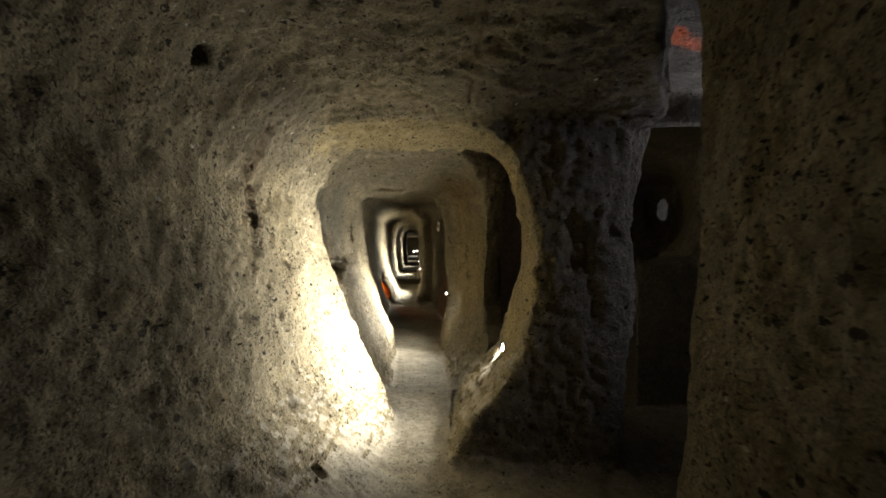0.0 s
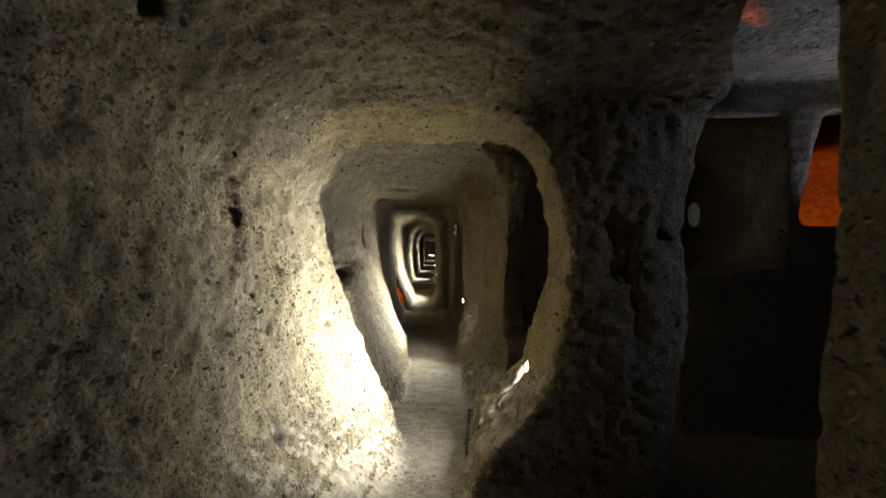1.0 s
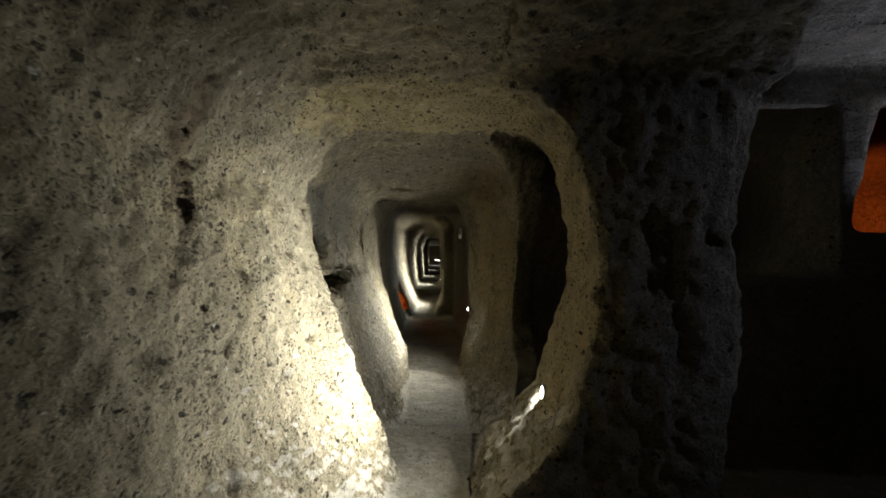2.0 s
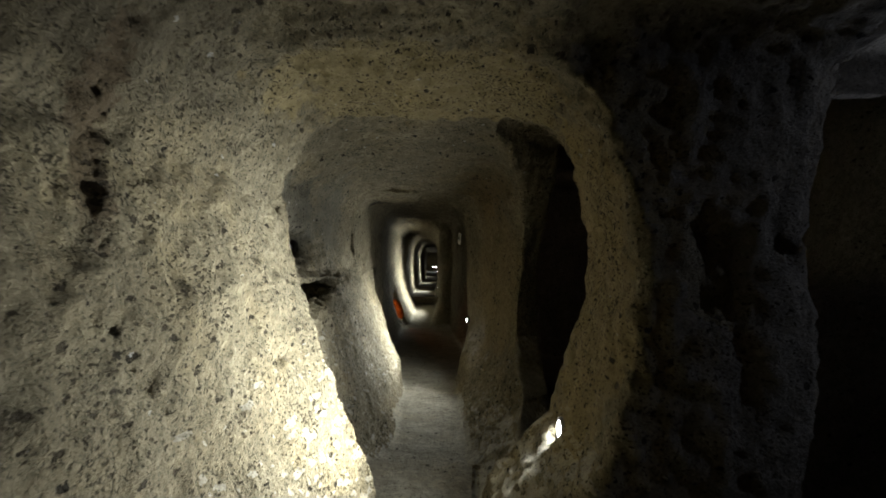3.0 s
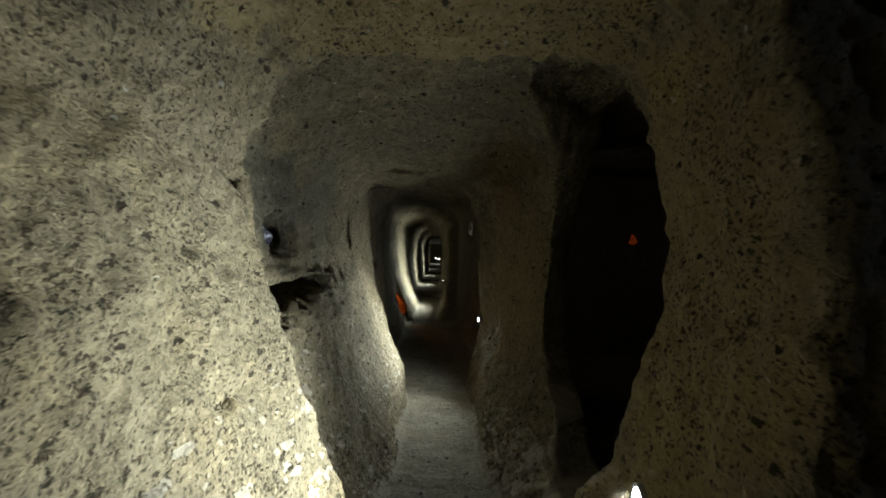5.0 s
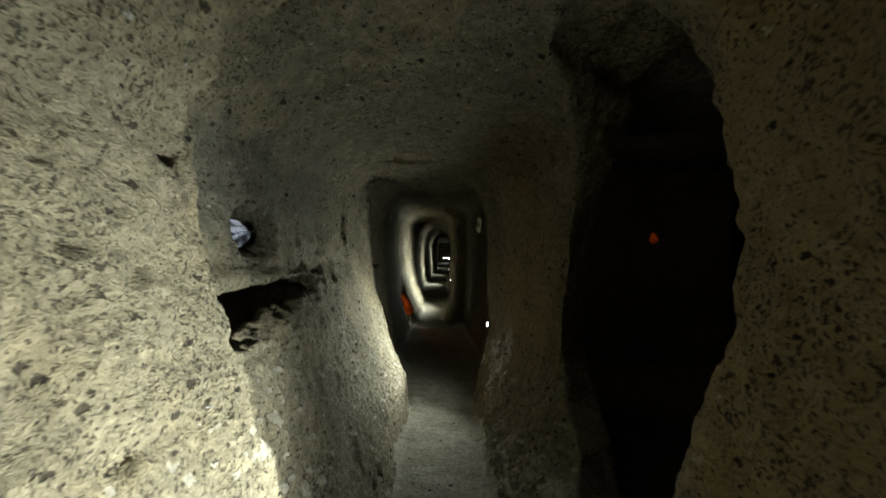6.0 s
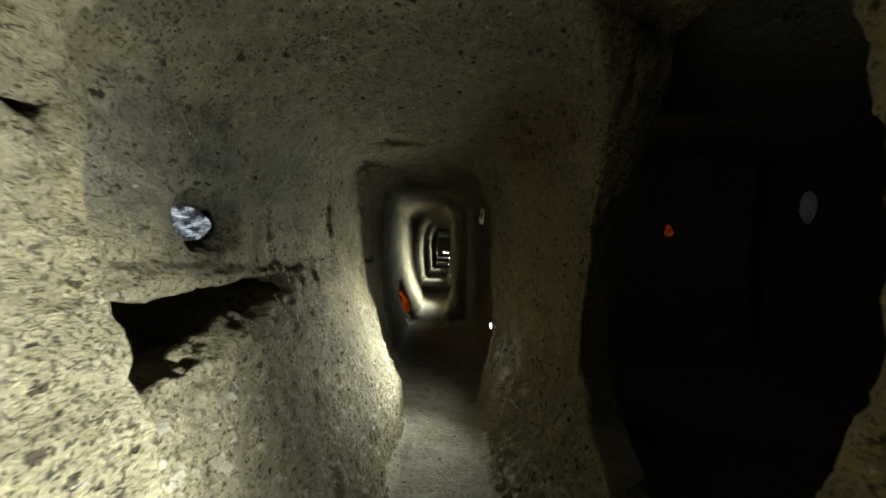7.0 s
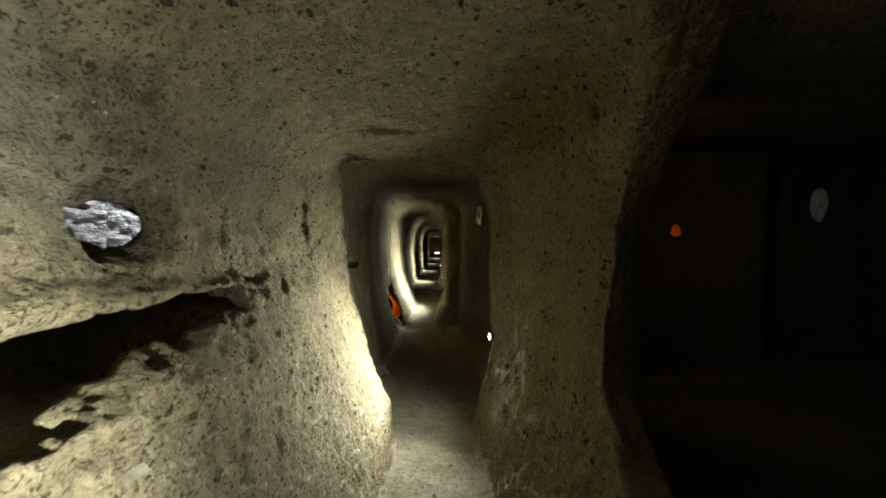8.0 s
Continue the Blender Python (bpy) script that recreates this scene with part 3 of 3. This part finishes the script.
for i, (name, label, cat, mat) in enumerate([
        ("wall_beyond", "grey pitted tuff walls of the small rooms behind the openings", "wall", TUFF_HEWN),
        ("floor_side_room", "dusty trodden tuff floor of the dark side rooms", "floor", TUFF_FLOOR),
        ("ceiling_side_room", "rough grey tuff ceiling of the side rooms", "ceiling", TUFF_GREY),
        ("wall_side_room", "rough grey chisel-marked tuff walls of the side rooms", "wall", TUFF_GREY),
        ("floor", "trodden grey-beige rock floor of the passage, with a low step", "floor", TUFF_FLOOR),
        ("ceiling", "rough speckled beige tuff ceiling of the carved passage", "ceiling", TUFF),
        ("wall_right", "speckled beige tuff wall with dark openings into side rooms", "wall", TUFF),
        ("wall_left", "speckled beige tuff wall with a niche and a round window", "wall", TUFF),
        ("trim_mortar", "pale mortar smeared over the cable chases below the lamps", "mortar", MORTAR)]):
    pick = FACES[part_of == i]
    if len(pick):
        ob = tagged(new(name, mesh_from(name, POINTS, pick, NORMALS)), label, cat, kind="structure")
        ob.data.materials.append(mat)
FIELD = None


# ---- things ----
def part(name, bm, material, parent=None, label=""):
    me = bpy.data.meshes.new(name)
    bm.to_mesh(me)
    bm.free()
    me.materials.append(material)
    for p in me.polygons:
        p.use_smooth = True
    ob = new(name, me)
    ob.parent = parent
    if label:
        ob["label"] = label
    return ob


METAL = plain("dull_metal", (0.30, 0.30, 0.30), 0.45, 0.9)
GLASS = plain("lit_lens", (0.9, 0.9, 0.9), 0.3, 0.0, 80.0, (0.92, 0.96, 1.0))


def turned(profile, n=20):
    """A body of revolution about the x axis: (x, radius) pairs."""
    bm = bmesh.new()
    rings = [[bm.verts.new((x, r * math.cos(2 * math.pi * i / n), r * math.sin(2 * math.pi * i / n))) for i in range(n)] for x, r in profile]
    for a, b in zip(rings, rings[1:]):
        for i in range(n):
            bm.faces.new((a[i], a[(i + 1) % n], b[(i + 1) % n], b[i]))
    bm.faces.new(rings[0])
    bm.faces.new(rings[-1][::-1])
    bmesh.ops.recalc_face_normals(bm, faces=bm.faces)
    return bm


def led_lamp(at, turn, power, lens=0.016, spill=150, aim=0):
    """A small round lamp let into the wall; its own -x is the way that it shines. power: of its wide spill."""
    thing = new("wall_lamp")
    tagged(thing, "small round white LED lamp let into the tuff wall, lit", "lamp", "LED lamps along the passage")
    part("housing", turned([(0.05, lens * 0.9), (0.05, lens * 1.2), (-0.004, lens * 1.25), (-0.006, lens * 1.05), (0.0, lens * 1.0)]), METAL, thing, "dull metal housing")
    part("lens", turned([(-0.001, lens * 0.95), (-0.006, lens * 0.8), (-0.009, lens * 0.4)]), GLASS, thing, "glowing white lens")
    thing.matrix_world = pose(*at, 0, 0, turn)
    beam(at, turn, aim, power, spill)
    return thing


def beam(at, turn, aim, power, angle, flat=1.0, blend=1.0):
    """One part of a lamp's light, turned like the lamp and aimed up by some degrees."""
    e = Vector(at) + pose(0, 0, 0, 0, 0, turn).to_3x3() @ Vector((-0.035, 0, 0))
    spot("lamp_light", e, e + pose(0, 0, 0, 0, aim, turn).to_3x3() @ Vector((-1, 0, 0)), power, WARM, angle, blend, 0.015, flat)


# each lamp has a wide spill; the two nearest ones a bright core too
led_lamp((0.338, 2.41, 0.595), 0, 34, 0.034, 160, 14)
beam((0.338, 2.41, 0.595), 6, 8, 120, 100, 1.0, 0.8)
beam((0.338, 2.41, 0.595), -2, 11, 205, 70)
led_lamp((0.045, 5.16, 0.62), 10, 16, 0.022, 170)
beam((0.045, 5.16, 0.62), 46, 0, 86, 128)
beam((0.045, 5.16, 0.62), 40, -4, 210, 66)
for at, power in (((-0.50, 9.7, 0.70), 220), ((-0.73, 13.0, 0.80), 120), ((-0.94, 16.8, 0.90), 80), ((-1.23, 22.0, 1.0), 50)):
    led_lamp(at, 14, power, 0.007)
led_lamp((-2.1, 31.2, 1.0), 90, 25, 0.03)
led_lamp((-1.85, 30.5, 1.0), 90, 25, 0.03)

# the light of the rooms beside the passage
spot("side_room_light", (2.75, 2.84, 1.15), (1.75, 2.3, 2.2), 40, COOL, 72, 1.0)
spot("side_room_pillar_light", (3.1, 1.25, 1.75), (0.80, 2.0, 1.25), 23, COOL, 44, 1.0)
# unseen dim fill, added to lift the dark of the room behind the gap
spot("next_room_fill", (0.75, 4.4, 1.8), (2.0, 6.3, 1.0), 2.5, (1.0, 0.72, 0.45), 110, 1.0)
spot("orange_room_spill", (3.0, 3.6, 1.6), (1.19, 2.2, 2.2), 260, ORANGE, 4.0, 0.4)
spot("orange_room_light", (4.3, 4.1, 0.6), (4.4, 5.6, 1.9), 95, ORANGE, 105, 1.0)
spot("grey_cell_light", (4.5, 7.3, 2.0), (4.1, 8.3, 1.8), 4, COOL, 120, 1.0)
spot("orange_cell_light", (2.2, 6.7, 1.6), (2.0, 7.2, 1.4), 7.0, ORANGE, 110, 1.0)
spot("grey_room_light", (-1.85, 4.50, 2.0), (-2.1, 4.70, 1.3), 105, COOL, 120, 1.0)
spot("low_room_light", (-1.40, 9.05, 0.36), (-1.02, 8.45, 0.32), 9, ORANGE, 90, 1.0)


def arrow_sign(m):
    """A small plate with a pointing arrow, screwed to the rock."""
    thing = new("direction_sign")
    tagged(thing, "small pale grey metal sign plate screwed to the doorway's rock edge", "sign")
    bm = bmesh.new()
    bmesh.ops.create_cube(bm, size=1.0, matrix=Matrix.Diagonal((0.004, 0.11, 0.13, 1)))
    bmesh.ops.bevel(bm, geom=bm.edges, offset=0.0012, segments=2, affect="EDGES")
    part("plate", bm, PLATE, thing)
    bm = bmesh.new()
    outline = [(-0.035, 0.0), (0.005, 0.038), (0.005, 0.014), (0.036, 0.014), (0.036, -0.014), (0.005, -0.014), (0.005, -0.038)]
    front = [bm.verts.new((-0.0032, y, z)) for y, z in outline]
    back = [bm.verts.new((-0.0020, y, z)) for y, z in outline]
    bm.faces.new(front)
    bm.faces.new(back[::-1])
    for i in range(len(front)):
        j = (i + 1) % len(front)
        bm.faces.new((front[j], front[i], back[i], back[j]))
    bmesh.ops.recalc_face_normals(bm, faces=bm.faces)
    part("arrow", bm, ARROW, thing, "dark grey arrow")
    for y, z in ((-0.045, 0.055), (0.045, 0.055), (-0.045, -0.055), (0.045, -0.055)):
        bm = bmesh.new()
        bmesh.ops.create_uvsphere(bm, u_segments=10, v_segments=6, radius=0.004, matrix=Matrix.Translation((-0.002, y, z)) @ Matrix.Diagonal((0.5, 1, 1, 1)))
        part("screw", bm, METAL, thing)
    thing.matrix_world = m
    return thing


PLATE = plain("sign_paint", (0.62, 0.62, 0.60), 0.45)
ARROW = plain("sign_ink", (0.10, 0.10, 0.11), 0.5)
arrow_sign(pose(-0.055, 5.13, 1.415, 14, 0, 18) @ Matrix.Scale(0.85, 4))
